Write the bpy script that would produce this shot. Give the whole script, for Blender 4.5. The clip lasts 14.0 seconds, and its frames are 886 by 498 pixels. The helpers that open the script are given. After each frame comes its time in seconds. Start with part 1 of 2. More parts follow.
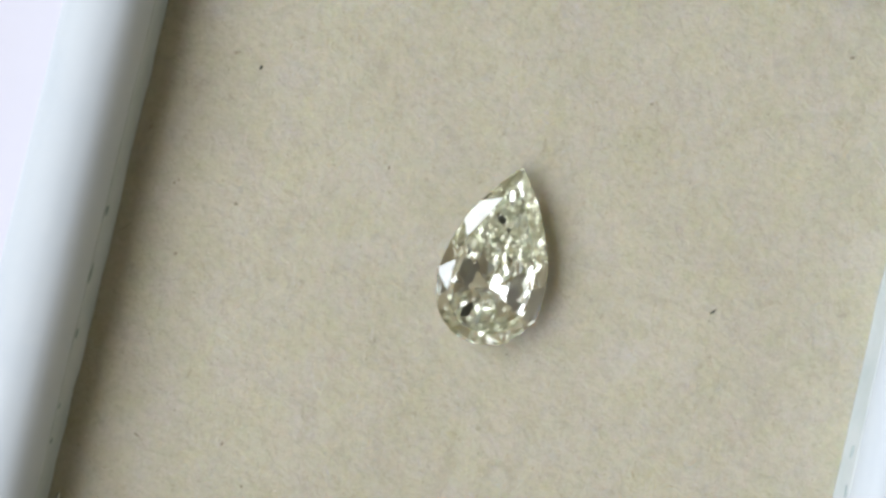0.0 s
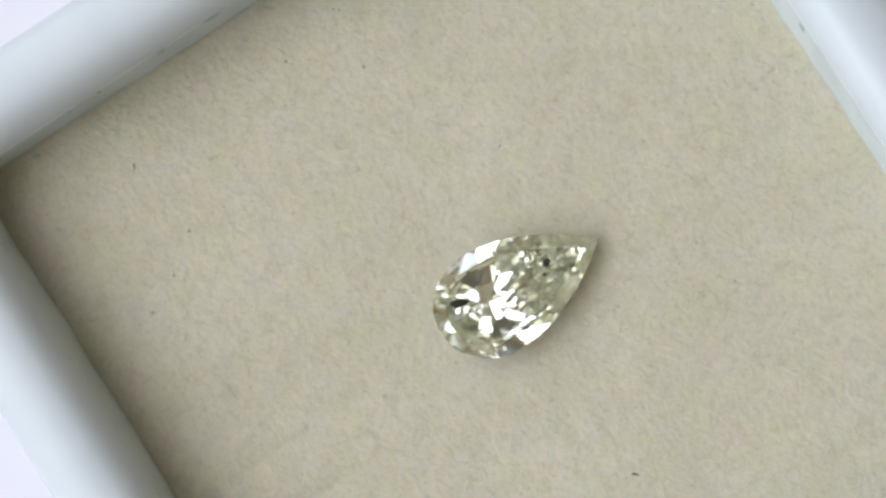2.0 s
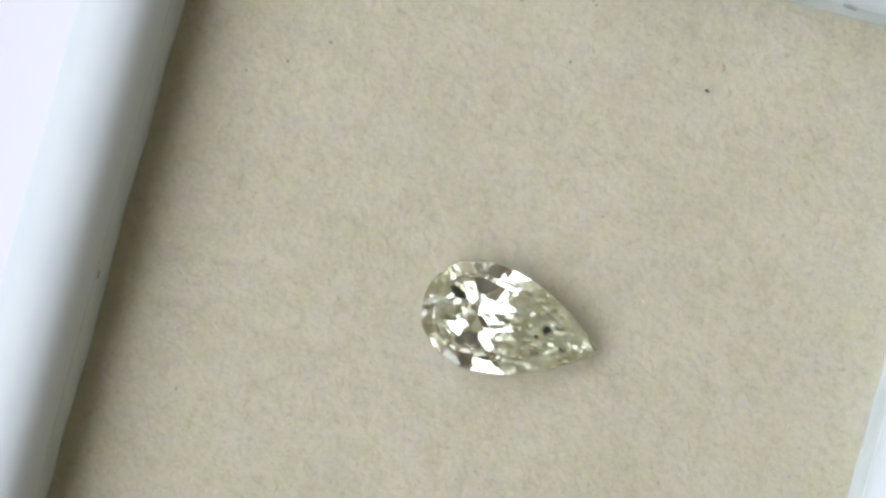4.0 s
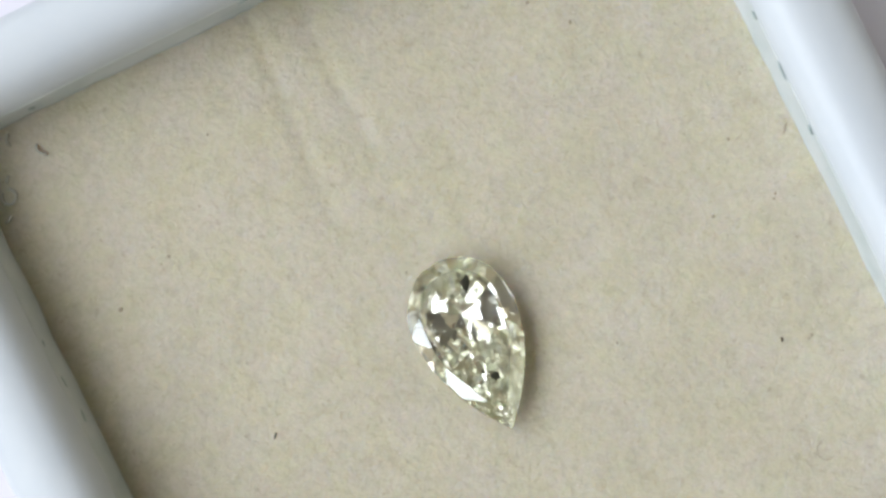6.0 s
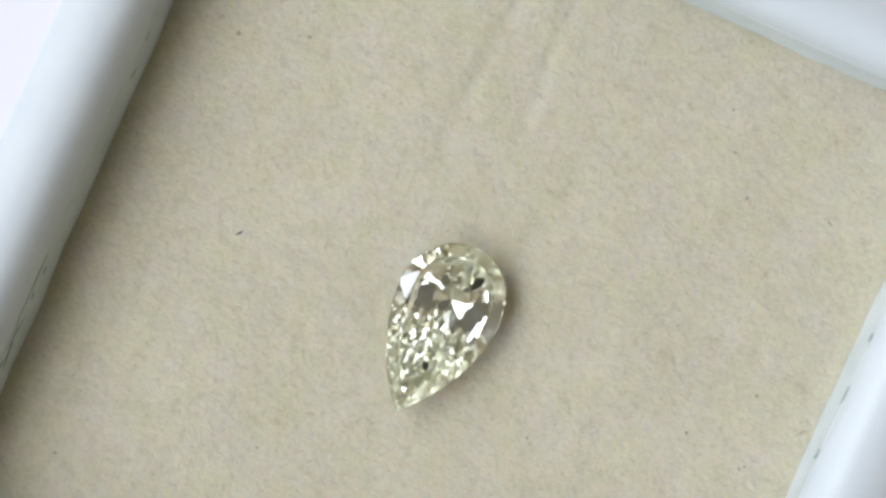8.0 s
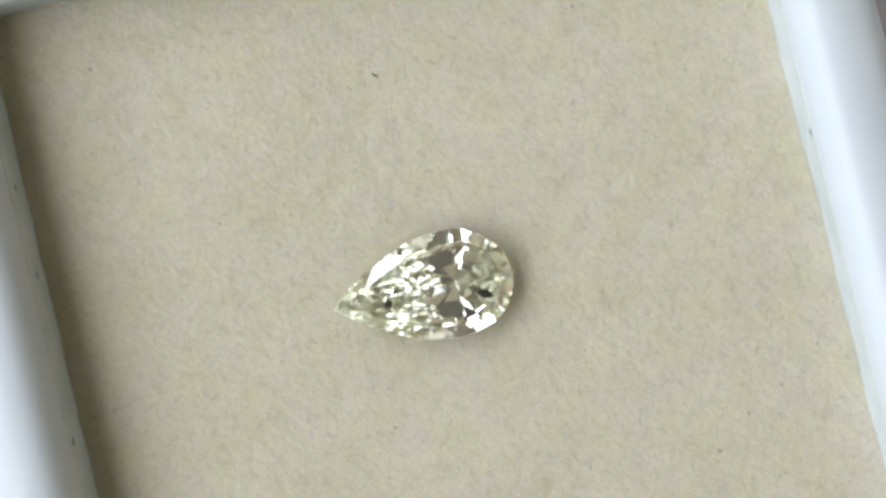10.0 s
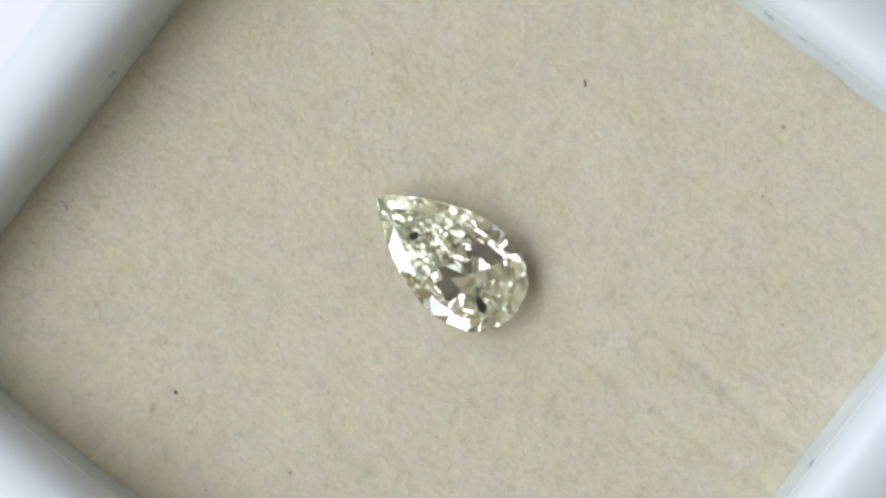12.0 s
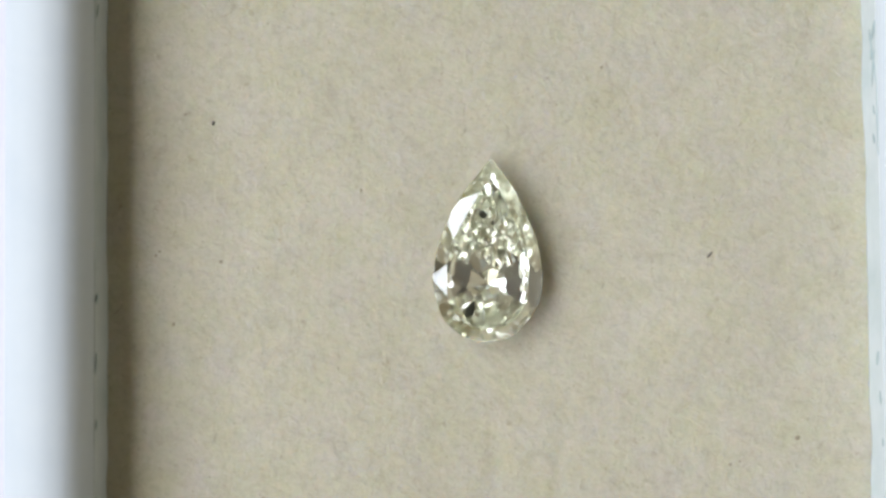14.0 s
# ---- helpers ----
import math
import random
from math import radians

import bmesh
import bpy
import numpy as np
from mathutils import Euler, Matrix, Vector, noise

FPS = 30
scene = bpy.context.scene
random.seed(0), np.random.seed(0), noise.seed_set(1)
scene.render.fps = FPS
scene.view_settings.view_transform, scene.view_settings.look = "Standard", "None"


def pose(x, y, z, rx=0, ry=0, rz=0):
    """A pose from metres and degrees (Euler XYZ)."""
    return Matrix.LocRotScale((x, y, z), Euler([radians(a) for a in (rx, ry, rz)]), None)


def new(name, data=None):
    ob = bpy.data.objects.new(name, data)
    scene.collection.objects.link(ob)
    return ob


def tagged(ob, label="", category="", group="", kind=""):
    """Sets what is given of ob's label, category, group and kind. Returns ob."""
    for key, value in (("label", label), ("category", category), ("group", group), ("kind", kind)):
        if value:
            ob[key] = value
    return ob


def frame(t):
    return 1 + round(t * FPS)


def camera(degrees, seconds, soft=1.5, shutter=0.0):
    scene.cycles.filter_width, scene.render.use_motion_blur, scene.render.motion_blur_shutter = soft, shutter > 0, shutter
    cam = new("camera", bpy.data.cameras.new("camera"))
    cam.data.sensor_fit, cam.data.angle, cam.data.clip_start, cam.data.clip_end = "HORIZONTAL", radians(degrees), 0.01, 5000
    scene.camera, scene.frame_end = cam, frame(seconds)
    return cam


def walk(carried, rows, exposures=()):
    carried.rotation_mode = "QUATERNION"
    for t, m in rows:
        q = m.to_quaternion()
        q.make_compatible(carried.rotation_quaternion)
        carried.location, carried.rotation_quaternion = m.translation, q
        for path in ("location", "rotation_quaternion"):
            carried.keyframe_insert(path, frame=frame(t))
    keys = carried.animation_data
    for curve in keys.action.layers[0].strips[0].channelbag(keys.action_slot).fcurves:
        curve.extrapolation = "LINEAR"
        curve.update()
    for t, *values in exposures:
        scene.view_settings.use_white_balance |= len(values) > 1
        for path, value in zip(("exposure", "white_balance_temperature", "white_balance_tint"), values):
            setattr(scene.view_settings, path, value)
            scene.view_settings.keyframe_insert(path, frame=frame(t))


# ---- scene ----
from mathutils.bvhtree import BVHTree

cam = camera(36.0, 14.0, soft=2.9)
STILL = pose(0.000247, 0.000918, 0.054325, 0.9955, 1.4386, 0)
walk(cam, [(0, STILL), (14, STILL)], [(0, -0.06), (3, -0.03), (6.5, 0.03), (11, 0.04), (14, -0.02)])

# ---- light: a window beside the table, an unseen added room round it ----
# light is thrown back and forth many times inside a cut stone
scene.cycles.max_bounces, scene.cycles.glossy_bounces, scene.cycles.transmission_bounces = 28, 24, 24
scene.cycles.caustics_refractive = scene.cycles.caustics_reflective = True
scene.cycles.blur_glossy = 0.1
world = bpy.data.worlds.new("world")
scene.world = world
world.use_nodes = True
wn = world.node_tree
sky = wn.nodes.new("ShaderNodeTexSky")
sky.sky_type, sky.sun_disc = "NISHITA", False
sky.sun_elevation, sky.sun_rotation = radians(45), radians(90)
wn.nodes["Background"].inputs["Strength"].default_value = 0.1
wn.links.new(sky.outputs["Color"], wn.nodes["Background"].inputs["Color"])

WIN_X, WIN_Y, WIN_Z0, WIN_Z1 = -0.60, 1.2, 0.27, 1.4
lamp = bpy.data.lights.new("window_light", "AREA")
lamp.shape, lamp.size, lamp.size_y = "RECTANGLE", WIN_Z1 - WIN_Z0, 2 * WIN_Y
lamp.energy, lamp.color = 43.6, (0.93, 0.98, 1.05)
lamp_ob = new("window_light", lamp)
lamp_ob.matrix_world = pose(WIN_X - 0.05, 0, (WIN_Z0 + WIN_Z1) / 2, 0, -90, 0)


# ---- materials ----
def material(name, colour, rough=0.5, metal=0.0):
    m = bpy.data.materials.new(name)
    m.use_nodes = True
    b = m.node_tree.nodes["Principled BSDF"]
    b.inputs["Base Color"].default_value = (*colour, 1)
    b.inputs["Roughness"].default_value = rough
    b.inputs["Metallic"].default_value = metal
    return m, m.node_tree, b


def noise_node(nt, scale, detail=3.0, rough=0.5, distortion=0.0):
    tc = nt.nodes.new("ShaderNodeTexCoord")
    n = nt.nodes.new("ShaderNodeTexNoise")
    n.inputs["Scale"].default_value = scale
    n.inputs["Detail"].default_value = detail
    n.inputs["Roughness"].default_value = rough
    n.inputs["Distortion"].default_value = distortion
    nt.links.new(tc.outputs["Object"], n.inputs["Vector"])
    return n.outputs["Fac"]


def ramp(nt, fac, *stops):
    r = nt.nodes.new("ShaderNodeValToRGB")
    e = r.color_ramp.elements
    while len(e) < len(stops):
        e.new(0.5)
    for k, (p, c) in enumerate(stops):
        e[k].position, e[k].color = p, (*c, 1)
    nt.links.new(fac, r.inputs["Fac"])
    return r.outputs["Color"]


def mix(nt, a, b, fac, mode="MIX"):
    m = nt.nodes.new("ShaderNodeMix")
    m.data_type, m.blend_type = "RGBA", mode
    for sock, v in ((m.inputs[0], fac), (m.inputs[6], a), (m.inputs[7], b)):
        if isinstance(v, (int, float)):
            sock.default_value = v
        elif isinstance(v, tuple):
            sock.default_value = (*v, 1)
        else:
            nt.links.new(v, sock)
    return m.outputs[2]


def bump(nt, b, height, strength, distance):
    n = nt.nodes.new("ShaderNodeBump")
    n.inputs["Strength"].default_value = strength
    n.inputs["Distance"].default_value = distance
    nt.links.new(height, n.inputs["Height"])
    nt.links.new(n.outputs["Normal"], b.inputs["Normal"])


def pad_material():
    m, nt, b = material("felted_paper", (0.42, 0.37, 0.27), 0.95)
    b.inputs["Specular IOR Level"].default_value = 0.15
    b.inputs["Subsurface Weight"].default_value = 0.4
    b.inputs["Subsurface Radius"].default_value = (0.0009, 0.0005, 0.0002)
    b.inputs["Subsurface Scale"].default_value = 1.0
    broad = ramp(nt, noise_node(nt, 200, 5, 0.6), (0.3, (0.419, 0.388, 0.294)), (0.7, (0.456, 0.424, 0.324)))
    tint = ramp(nt, noise_node(nt, 480, 4, 0.6), (0.35, (0.985, 0.99, 0.95)), (0.65, (1.01, 1.0, 1.07)))
    col = mix(nt, broad, tint, 1.0, "MULTIPLY")
    clump = ramp(nt, noise_node(nt, 1500, 4, 0.65, 0.8), (0.32, (0.91, 0.905, 0.89)), (0.5, (1.0, 1.0, 1.0)), (0.70, (1.05, 1.05, 1.05)))
    col = mix(nt, col, clump, 1.0, "MULTIPLY")
    grain = ramp(nt, noise_node(nt, 4600, 3, 0.6, 0.6), (0.30, (0.925, 0.925, 0.915)), (0.48, (1.0, 1.0, 1.0)), (0.72, (1.055, 1.055, 1.055)))
    col = mix(nt, col, grain, 1.0, "MULTIPLY")
    fleck = ramp(nt, noise_node(nt, 3000, 2, 0.5, 0.8), (0.25, (0.62, 0.57, 0.50)), (0.34, (1.0, 1.0, 1.0)))
    col = mix(nt, col, fleck, 0.4, "MULTIPLY")
    nt.links.new(col, b.inputs["Base Color"])
    lumps = nt.nodes.new("ShaderNodeMath")
    lumps.operation = "ADD"
    nt.links.new(noise_node(nt, 1300, 3, 0.55, 1.2), lumps.inputs[0])
    nt.links.new(noise_node(nt, 3600, 3, 0.6, 0.5), lumps.inputs[1])
    bump(nt, b, lumps.outputs[0], 0.52, 0.0001)
    return m


def plastic_material(name, colour, rough, stain):
    m, nt, b = material(name, colour, rough)
    b.inputs["IOR"].default_value = 1.49
    b.inputs["Specular IOR Level"].default_value = 0.35
    b.inputs["Subsurface Weight"].default_value = 0.05
    b.inputs["Subsurface Radius"].default_value = (0.0010, 0.0011, 0.0012)
    b.inputs["Subsurface Scale"].default_value = 0.5
    dirt = ramp(nt, noise_node(nt, 420, 5, 0.6), (0.35, stain), (0.6, (1.0, 1.0, 1.0)))
    col = mix(nt, colour, dirt, 1.0, "MULTIPLY")
    nt.links.new(col, b.inputs["Base Color"])
    bump(nt, b, noise_node(nt, 900, 3, 0.5), 0.12, 0.00012)
    return m


def glass_material():
    m = bpy.data.materials.new("diamond")
    m.use_nodes = True
    nt = m.node_tree
    nt.nodes.clear()
    out = nt.nodes.new("ShaderNodeOutputMaterial")
    g = nt.nodes.new("ShaderNodeBsdfGlass")
    g.inputs["IOR"].default_value = 2.417
    g.inputs["Roughness"].default_value = 0.03
    g.inputs["Color"].default_value = (0.976, 0.978, 0.956, 1)
    nt.links.new(g.outputs[0], out.inputs["Surface"])
    return m


def wall_material(name, colour):
    m, nt, b = material(name, colour, 0.85)
    c = ramp(nt, noise_node(nt, 6, 4), (0.3, tuple(v * 0.93 for v in colour)), (0.7, colour))
    nt.links.new(c, b.inputs["Base Color"])
    return m


PAD = pad_material()
WHITE = plastic_material("white_plastic", (0.475, 0.505, 0.528), 0.42, (0.96, 0.97, 0.98))
# the white plastic again, with the greenish cast of its shade put in
SHADE_WALL = plastic_material("shade_tinted_plastic", (0.475, 0.505, 0.505), 0.5, (0.84, 0.88, 0.87))
DIAMOND = glass_material()
CARBON = material("dark_inclusion", (0.03, 0.03, 0.022), 1.0)[0]
CARBON.node_tree.nodes["Principled BSDF"].inputs["Specular IOR Level"].default_value = 0.0
SPECK = material("dark_speck", (0.06, 0.054, 0.044), 0.9)[0]
BROWN = material("brown_speck", (0.27, 0.23, 0.165), 0.9)[0]
PALE = material("pale_fibre", (0.56, 0.52, 0.42), 0.8)[0]
BRIGHT = material("white_fibre", (0.52, 0.48, 0.38), 0.6)[0]
TAN = material("tan_fibre", (0.335, 0.30, 0.22), 0.9)[0]
GRIME = material("grime", (0.30, 0.36, 0.355), 0.8)[0]
CLEAR = bpy.data.materials.new("clear_glue")
CLEAR.use_nodes = True
CLEAR.node_tree.nodes["Principled BSDF"].inputs["Transmission Weight"].default_value = 0.4
CLEAR.node_tree.nodes["Principled BSDF"].inputs["Roughness"].default_value = 0.12
CLEAR.node_tree.nodes["Principled BSDF"].inputs["Base Color"].default_value = (0.62, 0.62, 0.54, 1)
TABLE = wall_material("white_laminate", (0.66, 0.64, 0.70))
# warm walls of the unseen room, so bounced light browns the shadows
WARM_FILL = wall_material("warm_fill_paint", (0.75, 0.675, 0.51))
# overhead is added and kept dark to give the stone its dark reflections
UNSEEN_DARK = wall_material("unseen_dark_ceiling", (0.17, 0.160, 0.145))
FLOOR = wall_material("floor_paint", (0.25, 0.23, 0.21))

MM = 0.001


def part(name, bm, mat, parent=None, label="", smooth=False, kind=""):
    me = bpy.data.meshes.new(name)
    bmesh.ops.recalc_face_normals(bm, faces=bm.faces)
    bm.to_mesh(me)
    bm.free()
    me.materials.append(mat)
    if smooth:
        me.shade_smooth()
    ob = new(name, me)
    ob.parent = parent
    return tagged(ob, label, kind=kind)


def block(bm, x0, x1, y0, y1, z0, z1):
    bmesh.ops.create_cube(bm, size=1, matrix=Matrix.LocRotScale(((x0 + x1) / 2, (y0 + y1) / 2, (z0 + z1) / 2), None, (x1 - x0, y1 - y0, z1 - z0)))


# ---- the unseen added room and the table ----
TABLE_Z = -9.5 * MM


def room():
    # the whole room is out of view, added for bounced light and reflections
    lo, hi, th = -0.76, 2.3, 0.1
    x0, x1, y = WIN_X, 1.9, 2.0
    def slab(name, label, mat, *boxes):
        bm = bmesh.new()
        for b in boxes:
            block(bm, *b)
        return tagged(part(name, bm, mat), label, "wall", kind="structure")
    slab("floor", "plain brown floor under the table", FLOOR, (x0 - th, x1 + th, -y - th, y + th, lo - th, lo))
    slab("ceiling", "unseen added ceiling, dark for reflections in the stone", UNSEEN_DARK, (x0 - th, x1 + th, -y - th, y + th, hi, hi + th))
    slab("wall_east", "unseen added room wall tinted warm for fill light", WARM_FILL, (x1, x1 + th, -y, y, lo, hi))
    slab("wall_north", "unseen added room wall tinted warm for fill light", WARM_FILL, (x0, x1, y, y + th, lo, hi))
    slab("wall_south", "unseen added room wall tinted warm for fill light", WARM_FILL, (x0, x1, -y - th, -y, lo, hi))
    slab("wall_west", "unseen added wall with a window opening, tinted warm", WARM_FILL, (x0 - th, x0, -y, y, lo, WIN_Z0), (x0 - th, x0, -y, y, WIN_Z1, hi),
         (x0 - th, x0, -y, -WIN_Y, WIN_Z0, WIN_Z1), (x0 - th, x0, WIN_Y, y, WIN_Z0, WIN_Z1))
    table = tagged(new("table"), "white laminate table lit from a window", "table")
    table.location = (0, 0, TABLE_Z)
    bm = bmesh.new()
    block(bm, -0.37, 0.75, -0.6, 0.6, -0.03, 0)
    bmesh.ops.bevel(bm, geom=bm.edges[:], offset=0.004, segments=2, affect="EDGES")
    part("tabletop", bm, TABLE, table)
    for x in (-0.32, 0.7):
        for yy in (-0.55, 0.55):
            bm = bmesh.new()
            block(bm, x - 0.03, x + 0.03, yy - 0.03, yy + 0.03, lo - TABLE_Z, -0.03)
            part("leg", bm, TABLE, table)


# ---- the open gem box, in millimetres round the turning axis ----
# inner corners of its ledge, anticlockwise
INNER = [(-14.55, -14.25), (15.96, -14.25), (15.41, 16.42), (-14.62, 16.42)]


def offset_ring(u, radius, steps=7, wobble=0.0):
    """The inner outline pushed out by u, its corners rounded by radius, in metres."""
    n = len(INNER)
    lines = []
    for k in range(n):
        a, b = Vector(INNER[k]), Vector(INNER[(k + 1) % n])
        d = (b - a).normalized()
        lines.append((a, d, Vector((d.y, -d.x))))
    corners = []
    for k in range(n):
        (a0, d0, n0), (a1, d1, n1) = lines[k - 1], lines[k]
        v = u - radius
        # meet of the two lines pushed out by v
        p0, p1 = a0 + n0 * v, a1 + n1 * v
        den = d0.x * d1.y - d0.y * d1.x
        s = ((p1 - p0).x * d1.y - (p1 - p0).y * d1.x) / den
        corners.append((p0 + d0 * s, n0, n1))
    ring = []
    for k, (p, n0, n1) in enumerate(corners):
        a0 = math.atan2(n0.y, n0.x)
        a1 = math.atan2(n1.y, n1.x)
        while a1 < a0:
            a1 += 2 * math.pi
        for j in range(steps):
            a = a0 + (a1 - a0) * j / (steps - 1)
            ring.append(p + Vector((math.cos(a), math.sin(a))) * radius)
        # straight run, divided
        q = corners[(k + 1) % n]
        e0, e1 = ring[-1], q[0] + n1 * radius
        for j in range(1, 40):
            e = e0.lerp(e1, j / 40)
            if wobble:
                e = e + n1 * wobble * noise.noise(Vector((e.x * 0.6, e.y * 0.6, 3.1)))
            ring.append(e)
    return [Vector((p.x * MM, p.y * MM, 0)) for p in ring]


def sweep(profile, wobble=()):
    """A closed profile of (u, z, corner radius) run round the box."""
    bm = bmesh.new()
    rings = []
    for k, (u, z, r) in enumerate(profile):
        rings.append([bm.verts.new(p + Vector((0, 0, z * MM))) for p in offset_ring(u, r, wobble=wobble[k] if wobble else 0.0)])
    m = len(rings[0])
    for a, b in zip(rings, rings[1:] + rings[:1]):
        for j in range(m):
            bm.faces.new((a[j], a[(j + 1) % m], b[(j + 1) % m], b[j]))
    return bm


DOME_Z, DOME1 = 1.88, 3.46
# the rim's cross-section above the inner wall: a steep inner slope, a gently falling top, a rounded outer edge
RIM = ((0.03, 1.88), (0.11, 2.22), (0.27, 2.54), (0.50, 2.80), (0.80, 2.99), (1.15, 3.09), (1.60, 3.12), (2.10, 3.06), (2.55, 2.94), (2.95, 2.74), (3.23, 2.47), (3.40, 2.16), (3.46, 1.75))


def rim_profile(steps=3):
    pts = []
    for k in range(len(RIM) - 1):
        p0, p1, p2, p3 = (Vector(RIM[max(0, min(len(RIM) - 1, k + j))]) for j in (-1, 0, 1, 2))
        for j in range(steps):
            t = j / steps
            q = 0.5 * (2 * p1 + (p2 - p0) * t + (2 * p0 - 5 * p1 + 4 * p2 - p3) * t * t + (3 * p1 - p0 - 3 * p2 + p3) * t ** 3)
            pts.append((q.x, q.y, max(0.05, (q.x - 0.3) * 0.75)))
    return pts + [(*RIM[-1], 2.4)]


def gem_box():
    box = tagged(new("gem_box"), "open white plastic gem box with rounded rim", "box")
    prof = [(0.5, DOME_Z - 0.3, 0.04), (0.025, DOME_Z - 0.04, 0.04), *rim_profile(), (DOME1, -9.3, 2.4), (DOME1 - 0.3, -9.5, 2.2), (0.5, -9.5, 0.04)]
    part("rim", sweep(prof), WHITE, box, "glossy white rounded plastic rim", True)
    wall = [(0.0, -0.25, 0.03), (-0.01, 0.03, 0.03), (0.0, 0.12, 0.03), (0.02, DOME_Z - 0.30, 0.03), (0.028, DOME_Z - 0.012, 0.03), (0.48, DOME_Z - 0.32, 0.03), (0.48, -0.25, 0.03)]
    part("inner_wall", sweep(wall, (0.09, 0.09, 0.06, 0.01, 0, 0, 0)), SHADE_WALL, box, "upright white inner wall, greenish shade put into its colour", True)
    bm = bmesh.new()
    block(bm, -13.9 * MM, 15.2 * MM, -13.6 * MM, 15.8 * MM, -9.5 * MM, -8.2 * MM)
    part("base", bm, WHITE, box)
    # grime on the inner wall: (wall, place along it, height, length, width)
    for side, along, z, ln, wd in (
            ("w", -0.1, 1.85, 0.55, 0.13), ("w", -5.0, 1.9, 0.5, 0.12), ("w", 11.1, 1.95, 0.8, 0.10), ("w", -9.3, 1.8, 0.35, 0.09), ("w", -2.6, 2.0, 1.1, 0.06), ("w", -7.9, 1.9, 0.3, 0.08),
            ("e", 10.3, 1.7, 0.9, 0.12), ("e", 8.9, 1.55, 1.5, 0.07), ("e", 7.2, 1.5, 0.5, 0.08), ("e", -2.4, 1.2, 0.75, 0.12), ("e", -3.9, 1.5, 0.7, 0.07), ("e", 6.1, 1.4, 0.5, 0.10), ("e", 9.4, 1.3, 0.6, 0.11), ("e", -5.6, 1.7, 0.4, 0.06),
            ("n", 4.85, 1.2, 0.35, 0.12), ("n", 8.4, 1.3, 0.3, 0.10), ("n", -1.8, 1.6, 0.4, 0.08), ("s", 12.4, 1.1, 0.28, 0.2), ("s", 3.0, 1.7, 0.4, 0.07)):
        if side in "we":
            x = -14.53 if side == "w" else 15.70 - 0.018 * along
            m = Matrix.Translation((x * MM, along * MM, z * 0.88 * MM)) @ pose(0, 0, 0, math.degrees(math.sin(along * 5.0)) * 0.45, 0, 0) @ Matrix.Diagonal((0.035 * MM, ln * 0.42 * MM, wd * 0.75 * MM, 1))
        else:
            m = Matrix.Translation((along * MM, (16.39 if side == "n" else -14.22) * MM, z * 0.88 * MM)) @ pose(0, 0, 0, 0, 14, 0) @ Matrix.Diagonal((ln / 2 * MM, 0.035 * MM, wd * MM, 1))
        b = bmesh.new()
        bmesh.ops.create_icosphere(b, subdivisions=2, radius=1)
        for v in b.verts:
            v.co *= 1 + 0.5 * noise.noise(v.co * 2.2 + Vector((along, z, 0)))
        bmesh.ops.transform(b, matrix=m, verts=b.verts)
        part("grime_mark", b, GRIME, box, "grey-green smear of grime")
    # a thin jagged crack high on the east wall
    b = bmesh.new()
    pts = []
    for k in range(26):
        y = 10.4 - 0.2 * k
        pts.append((15.69 - 0.018 * y + 0.03 * min(1, k / 12), y, 0.95 + 0.75 * min(1, k / 11) + 0.07 * noise.noise(Vector((y * 2.3, 1.0, 0)))))
    tube(b, pts, 0.03, 5)
    part("crack", b, GRIME, box, "thin dark crack in the inner wall")
    return box


def pad_z(x, y):
    """Height of the soft pad, pressed in where the stone lies in it."""
    dx, dy = x - CX, y - CY
    z = -0.12 * math.exp(-dx * dx / 5 - dy * dy / 9) + 0.05 * noise.noise(Vector((x * 0.22, y * 0.22, 0.7))) + 0.02 * noise.noise(Vector((x * 0.9, y * 0.9, 4))) - 0.02
    # two faint creases in the paper
    for cx, lean, deep in ((3.45, 0.05, 0.055), (1.0, -0.04, 0.045)):
        z -= deep * math.exp(-((x - cx - lean * (y + 8)) / 0.38) ** 2) / (1 + math.exp((y + 5) * 1.3))
    if abs(dx) < 2.5 and -2.5 < dy < 5.2:
        hit = STONE_TREE.ray_cast(Vector((dx, dy, -6)), Vector((0, 0, 1)))[0]
        if hit:
            z = min(z, hit.z - 0.07)
    return z


def tube(bm, pts, r, sides=4):
    """A thin thread through points in millimetres."""
    rings = []
    for k, p in enumerate(pts):
        d = (Vector(pts[min(k + 1, len(pts) - 1)]) - Vector(pts[max(k - 1, 0)])).normalized()
        a = d.cross(Vector((0, 0, 1))).normalized()
        b = a.cross(d)
        rr = r * (0.35 if k in (0, len(pts) - 1) else 1.0)
        rings.append([bm.verts.new((Vector(p) + a * rr * math.cos(q) + b * rr * math.sin(q)) * MM) for q in [2 * math.pi * j / sides for j in range(sides)]])
    for r0, r1 in zip(rings, rings[1:]):
        for j in range(sides):
            bm.faces.new((r0[j], r0[(j + 1) % sides], r1[(j + 1) % sides], r1[j]))
    bm.faces.new(rings[0][::-1])
    bm.faces.new(rings[-1])


def thread(x, y, length, heading, curl, r, lift=0.0, steps=6):
    pts = []
    a = radians(heading)
    for k in range(steps + 1):
        pts.append((x, y, pad_z(x, y) + r * 0.5 + lift * math.sin(math.pi * k / steps)))
        x, y = x + math.cos(a) * length / steps, y + math.sin(a) * length / steps
        a += radians(curl) / steps
    return pts


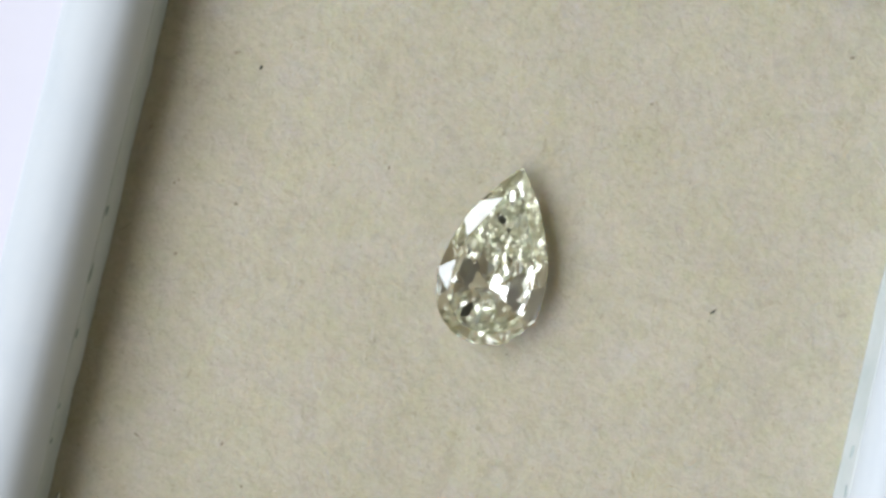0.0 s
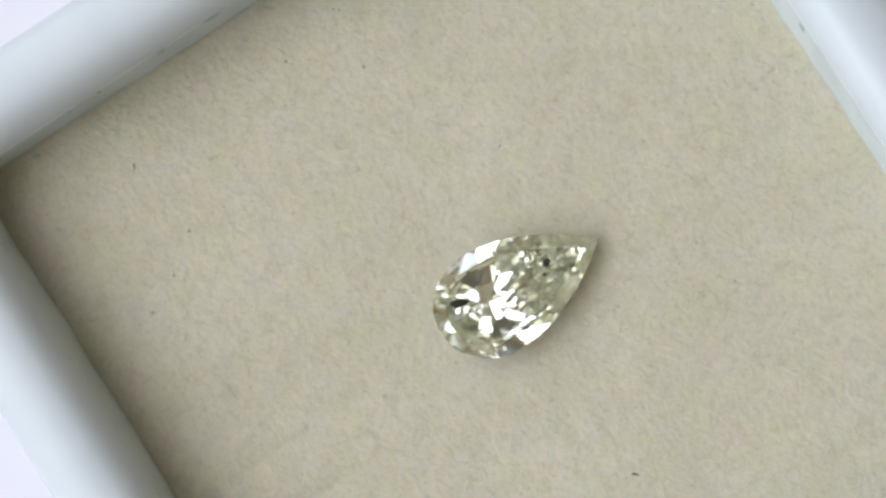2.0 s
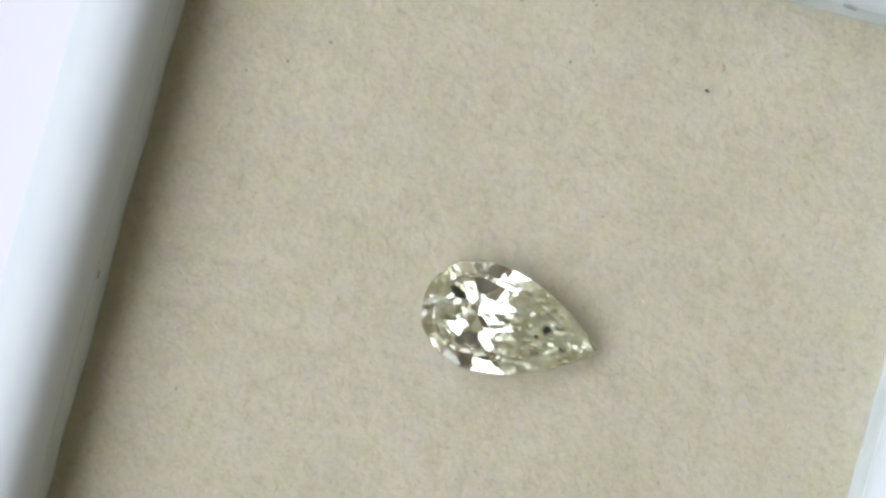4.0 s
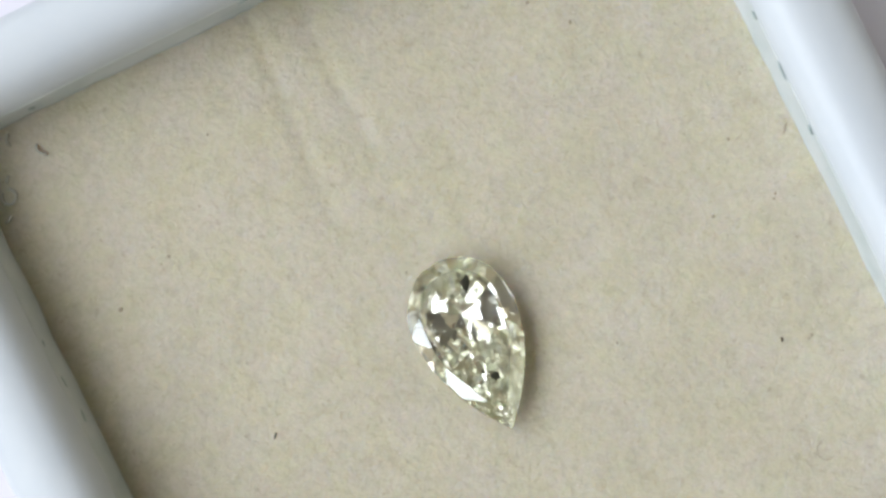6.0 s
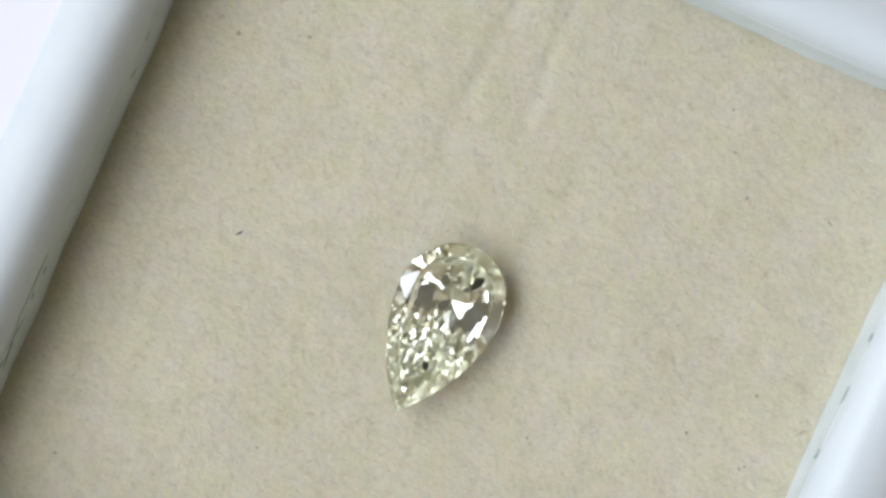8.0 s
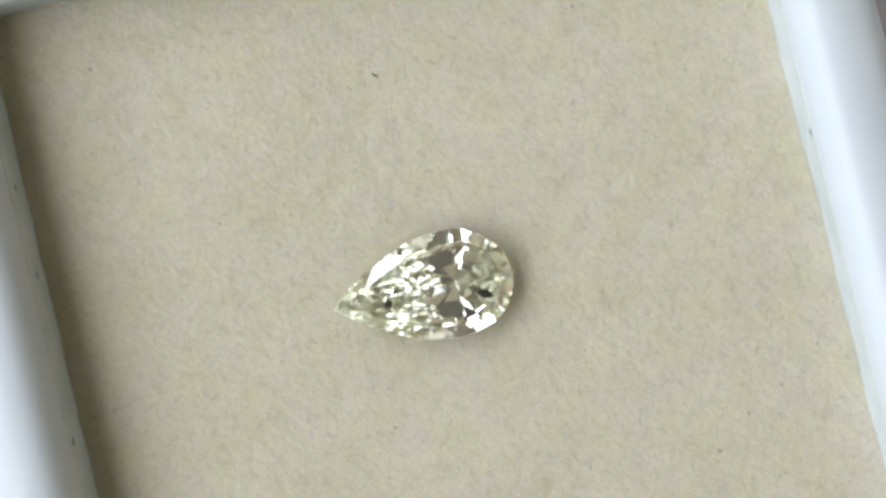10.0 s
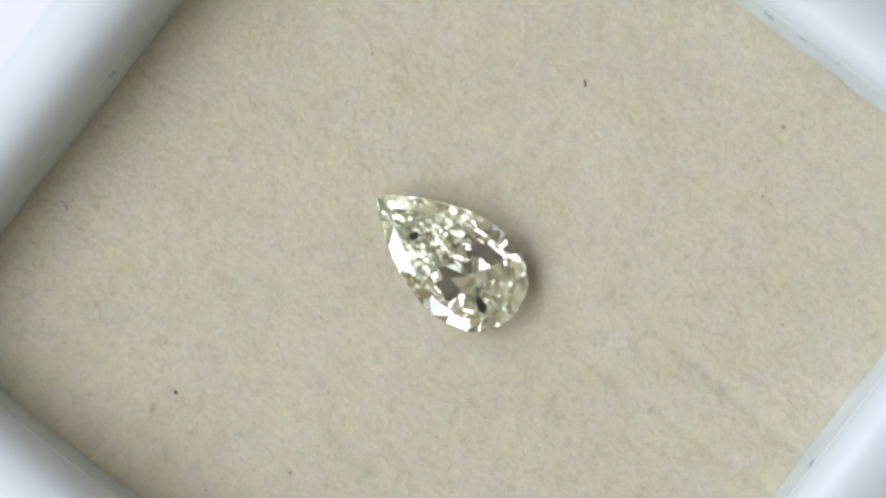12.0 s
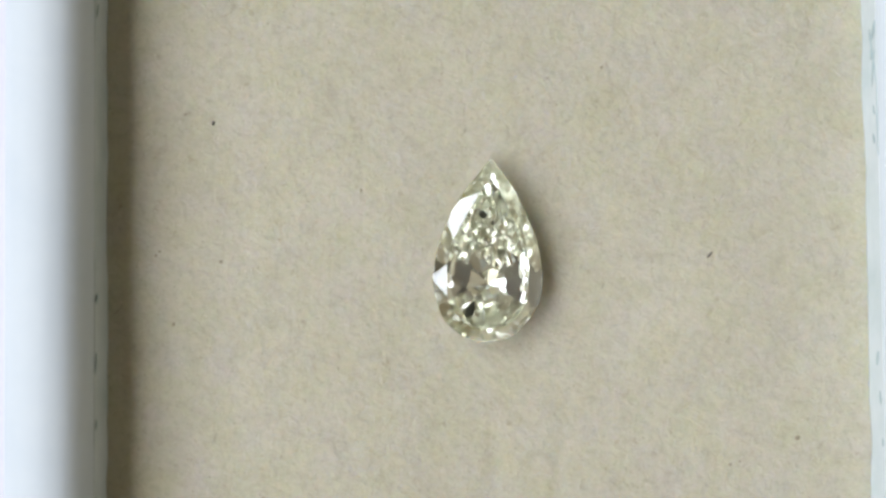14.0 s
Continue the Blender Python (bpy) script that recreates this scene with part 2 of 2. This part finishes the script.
def fuzz(thing, name, label, mat, count, seed, l0, l1, r):
    rnd = random.Random(seed)
    bm = bmesh.new()
    for _ in range(count):
        x, y = rnd.uniform(-14.4, 15.4), rnd.uniform(-14.1, 16.2)
        tube(bm, thread(x, y, rnd.uniform(l0, l1), rnd.uniform(0, 360), rnd.gauss(0, 70), r * rnd.uniform(0.6, 1.3), rnd.uniform(0, 0.006), 4), r * 0.8, 3)
    part(name, bm, mat, thing, label, kind="stuff")


LOOSE = []


def loose(name, bm, mat, x, y, label, category, group, smooth=False):
    """A small thing that lies loose on the pad at x, y, in millimetres, and turns with it."""
    place = Matrix.Translation((x * MM, y * MM, pad_z(x, y) * MM))
    bmesh.ops.transform(bm, matrix=place.inverted(), verts=bm.verts)
    ob = tagged(part(name, bm, mat, None, "", smooth), label, category, group)
    ob.matrix_basis = place
    LOOSE.append((ob, place))


def lint(thing):
    # dark specks: (x, y, length, width, heading)
    for x, y, ln, wd, h, mat in (
            (-10.33, 6.91, 0.20, 0.11, 75, SPECK), (9.46, 1.63, 0.32, 0.07, 50, SPECK), (-12.62, 1.60, 0.11, 0.08, 40, BROWN), (-12.47, 1.76, 0.10, 0.08, 30, BROWN),
            (-11.46, 7.26, 0.14, 0.07, 20, BROWN), (-11.30, 7.33, 0.08, 0.06, 0, BROWN), (12.47, 12.72, 0.20, 0.10, 40, BROWN), (10.24, -6.68, 0.13, 0.10, 10, BROWN), (10.62, -6.55, 0.08, 0.07, 0, BROWN),
            (-6.34, -11.08, 0.10, 0.09, 0, BROWN), (12.89, -5.61, 0.20, 0.16, 30, BROWN), (-10.01, 1.35, 0.14, 0.12, 10, BROWN), (-8.3, -8.1, 0.18, 0.10, 60, BROWN), (-7.12, -9.56, 0.14, 0.10, 0, BROWN),
            (-11.69, -8.56, 0.26, 0.07, -20, BROWN), (-11.91, -1.15, 0.16, 0.10, 70, BROWN), (1.92, -1.95, 0.10, 0.06, 20, BROWN), (5.2, 9.1, 0.12, 0.08, 40, BROWN), (-4.4, 4.2, 0.12, 0.08, 80, BROWN), (6.7, -10.4, 0.12, 0.09, 10, BROWN)):
        b = bmesh.new()
        bmesh.ops.create_icosphere(b, subdivisions=2, radius=1)
        for v in b.verts:
            v.co *= 1 + 0.4 * noise.noise(v.co * 1.9 + Vector((x, y, 0)))
        bmesh.ops.transform(b, matrix=Matrix.Translation((x * MM, y * MM, (pad_z(x, y) + 0.02) * MM)) @ pose(0, 0, 0, 0, 0, h) @ Matrix.Diagonal((ln * 0.5 * MM, wd * 0.5 * MM, 0.03 * MM, 1)), verts=b.verts)
        loose("lint_speck", b, mat, x, y, f"tiny {'black' if mat is SPECK else 'brown'} speck of lint on the beige pad", "lint", "specks of lint on the pad")
    for x, y, ln, h, curl, r, mat in ((-14.35, -0.75, 0.6, 20, 60, 0.014, BROWN), (1.0, 7.05, 1.3, -15, -130, 0.006, BROWN), (-10.1, 11.95, 1.4, 10, -210, 0.009, BROWN), (-7.3, 14.9, 0.5, 40, 80, 0.02, BROWN),
                                     (15.10, 8.1, 1.25, 118, 30, 0.014, BRIGHT), (15.2, 8.3, 0.7, 95, -30, 0.012, BRIGHT)):
        b = bmesh.new()
        tube(b, thread(x, y, ln, h, curl, r, 0.03, 12), r, 5)
        loose("stray_fibre", b, mat, x, y, f"fine {'brown curled' if mat is BROWN else 'pale stray'} fibre on the beige pad", "fibre", "stray fibres on the pad")
    for x, y, ln, h, curl in ((13.05, -13.1, 0.75, 60, 120), (13.9, -13.95, 0.6, 30, 100), (15.15, -11.9, 1.7, 50, 320), (15.6, -10.8, 0.45, 150, 120), (14.6, -12.4, 0.35, 20, 60), (-14.25, -11.75, 0.3, 30, 100), (15.3, -13.3, 0.9, 200, 120)):
        b = bmesh.new()
        tube(b, thread(x, y, ln, h, curl, 0.07, 0.05, 10), 0.07, 7)
        loose("glue_curl", b, CLEAR, x, y, "clear shiny curl of dried glue at the pad's edge", "glue", "curls of dried glue", True)
    fuzz(thing, "light_fibre_nap", "pale matted paper fibres", PALE, 1000, 11, 0.10, 0.28, 0.011)
    fuzz(thing, "dark_fibre_nap", "brownish matted paper fibres", TAN, 850, 12, 0.05, 0.16, 0.018)


def pad():
    thing = tagged(new("pad"), "beige felted paper pad lining the box", "pad")
    bm = bmesh.new()
    n = 300
    grid = []
    x0, x1, y0, y1 = -15.1, 15.9, -14.8, 16.95
    for j in range(n + 1):
        row = []
        for i in range(n + 1):
            x, y = x0 + (x1 - x0) * i / n, y0 + (y1 - y0) * j / n
            row.append(bm.verts.new((x * MM, y * MM, pad_z(x, y) * MM)))
        grid.append(row)
    for j in range(n):
        for i in range(n):
            bm.faces.new((grid[j][i], grid[j][i + 1], grid[j + 1][i + 1], grid[j + 1][i]))
    edge = [e for e in bm.edges if e.is_boundary]
    ext = bmesh.ops.extrude_edge_only(bm, edges=edge)
    for v in [g for g in ext["geom"] if isinstance(g, bmesh.types.BMVert)]:
        v.co.z = -8.2 * MM
    part("sheet", bm, PAD, thing, "", True)
    lint(thing)
    return thing


# ---- the diamond ----
CX, CY, HALF, TIP = 0.64, 0.45, 2.14, 4.94
GIRDLE_Z, TABLE_TOP = 1.62, 2.07


def pear_outline():
    """Right half of the girdle, from the tip to the round end, evenly spaced."""
    raw = []
    for k in range(200):
        v = 1 - k / 200
        raw.append(Vector((HALF * (1 - v ** 2.05), TIP * v)))
    for k in range(121):
        a = math.pi / 2 * k / 120
        raw.append(Vector((HALF * math.cos(a), -1.05 * HALF * math.sin(a))))
    length = [0]
    for a, b in zip(raw, raw[1:]):
        length.append(length[-1] + (b - a).length)
    def at(s):
        d = s * length[-1]
        for k in range(len(raw) - 1):
            if length[k + 1] >= d:
                return raw[k].lerp(raw[k + 1], (d - length[k]) / max(1e-9, length[k + 1] - length[k]))
        return raw[-1]
    return at


def diamond():
    at = pear_outline()
    outline = [at(k / 40) for k in range(41)]
    outline = outline + [Vector((-p.x, p.y)) for p in outline[-2:0:-1]]
    bm = bmesh.new()
    top = [bm.verts.new((p.x, p.y, 3.0)) for p in outline]
    low = [bm.verts.new((p.x, p.y, -1.0)) for p in outline]
    bm.faces.new(top)
    bm.faces.new(low[::-1])
    for k in range(len(outline)):
        j = (k + 1) % len(outline)
        bm.faces.new((top[k], low[k], low[j], top[j]))
    rnd = random.Random(5)

    def cut(point, normal):
        r = bmesh.ops.bisect_plane(bm, geom=bm.verts[:] + bm.edges[:] + bm.faces[:], plane_co=point, plane_no=normal, clear_outer=True, dist=1e-5)
        edges = [e for e in r["geom_cut"] if isinstance(e, bmesh.types.BMEdge)]
        if len(edges) > 2:
            bmesh.ops.contextual_create(bm, geom=edges)

    def facet(heading, steep, side, z, inset=0.0, loose=1.0):
        """Grind a facet that meets the girdle at height z; side +1 crown, -1 pavilion."""
        h, a = radians(heading + rnd.uniform(-2, 2) * loose), radians(steep + rnd.uniform(-0.6, 0.6) * loose)
        d = Vector((math.cos(h), math.sin(h)))
        reach = max(p.dot(d) for p in outline) - inset
        cut(Vector((d.x * reach, d.y * reach, z)), Vector((d.x * math.sin(a), d.y * math.sin(a), side * math.cos(a))))

    def to_culet(heading):
        """The slope of a facet that runs from the girdle to the culet."""
        h = radians(heading)
        reach = max(p.dot(Vector((math.cos(h), math.sin(h)))) for p in outline)
        return math.degrees(math.atan2(DEPTH, reach))

    cut(Vector((0, 0, TABLE_TOP)), Vector((0, 0, 1)))
    up, down = GIRDLE_Z + 0.04, GIRDLE_Z - 0.04
    DEPTH = 1.84
    # pavilion: mains that meet in the culet
    for h in (-90, -52, -128, -14, 194, 24, 156, 52, 128):
        facet(h, to_culet(h), -1, down, loose=0.3)
    # lower halves, and narrow rays between the mains
    for h in (-71, -109, -33, 213, 5, 175, 38, 142):
        for e in (-8, 8):
            facet(h + e, to_culet(h + e) + 1.0, -1, down, loose=0.5)
        for e in (-4, 1, 5):
            facet(h + e, to_culet(h + e) + 0.1 * e, -1, down, loose=0.5)
    # longer shards along the wings and the nose
    for h, more in ((16, 2.6), (30, 3.2), (44, 4.5), (60, 7.0), (34, 6.0), (22, 5.0)):
        facet(h, to_culet(h) + more, -1, down)
        facet(180 - h, to_culet(h) + more, -1, down)
    # crown: kite-shaped mains, set a little high, with a pair of steeper facets between each two
    for h, steep in ((-90, 33.2), (-44, 35.5), (-136, 35.0), (-1, 32.0), (181, 32.0), (27, 31.4), (153, 31.4), (52, 36.0), (128, 36.0)):
        facet(h, steep, 1, up + 0.06, loose=0.2)
    for h in (-67, -113, -22, 202):
        for e in (-9, 9):
            facet(h + e, 39.0, 1, up)
    for h in (13, 37, 43):
        facet(h, 38.5, 1, up, loose=0.6)
        facet(180 - h, 38.5, 1, up, loose=0.6)
    facet(90, 38, 1, up, 0.05)
    # small chips along the girdle
    for h, steep, inset in ((-31, 66, 0.05), (-44, 70, 0.07), (-38, 78, 0.04), (188, 68, 0.05), (197, 75, 0.06), (-82, 72, 0.04), (24, 74, 0.03)):
        facet(h, steep, 1, up - 0.02, inset)
        facet(h + 3, steep + 5, -1, down + 0.02, inset)
    bmesh.ops.transform(bm, matrix=pose(0, 0, 0, 0, 0, -1.9) @ Matrix.Scale(MM, 4), verts=bm.verts)
    low_z = min(v.co.z for v in bm.verts)
    for v in bm.verts:
        v.co.z -= low_z + 1.1 * MM
    bm.verts.index_update()
    thing = tagged(new("diamond"), "pale yellow pear-cut diamond with dark inclusions", "diamond")
    tree = BVHTree.FromPolygons([v.co / MM for v in bm.verts], [[v.index for v in f.verts] for f in bm.faces])
    part("stone", bm, DIAMOND, thing)
    for x, y, z, sx, sy, turn in ((-0.16, 2.72, 1.68, 0.15, 0.18, 20), (-0.68, -1.00, 1.68, 0.17, 0.30, -25), (-0.55, -0.70, 1.48, 0.07, 0.07, 0), (0.20, 2.40, 1.48, 0.06, 0.09, 10)):
        b = bmesh.new()
        bmesh.ops.create_icosphere(b, subdivisions=2, radius=1)
        for v in b.verts:
            v.co *= 1 + 0.35 * noise.noise(v.co * 1.7 + Vector((x, y, 0)))
        bmesh.ops.transform(b, matrix=Matrix.Translation((x * MM, y * MM, z * MM)) @ pose(0, 0, 0, 0, 0, turn) @ Matrix.Diagonal((sx * MM, sy * MM, 0.06 * MM, 1)), verts=b.verts)
        part("inclusion", b, CARBON, thing, "black carbon inclusion")
    return thing, tree


room()
BOX = gem_box()
GEM, STONE_TREE = diamond()
LINING = pad()
GEM_AT = Matrix.Translation((CX * MM, CY * MM, 0))


# ---- the turn of the box and all that lies in it ----
TURN = [
    (0, 346.40), (0.5, 336.06), (1, 324.90), (1.5, 314.57), (2, 302.84), (2.5, 291.46),
    (3, 278.64), (3.5, 266.78), (4, 254.70), (4.5, 242.62), (5, 230.54), (5.5, 218.43),
    (6, 205.81), (6.5, 193.58), (7, 180.33), (7.5, 168.47), (8, 155.12), (8.5, 142.21),
    (9, 129.40), (9.5, 116.59), (10, 103.79), (10.5, 90.95), (11, 77.52), (11.5, 65.26),
    (12, 51.92), (12.5, 39.58), (13, 25.91), (13.5, 13.58), (14, 0.00),
]


def motions():
    for thing, m in ((BOX, Matrix()), (LINING, Matrix()), (GEM, GEM_AT), *LOOSE):
        walk(thing, [(t, pose(0, 0, 0, 0, 0, a) @ m) for t, a in TURN])


motions()
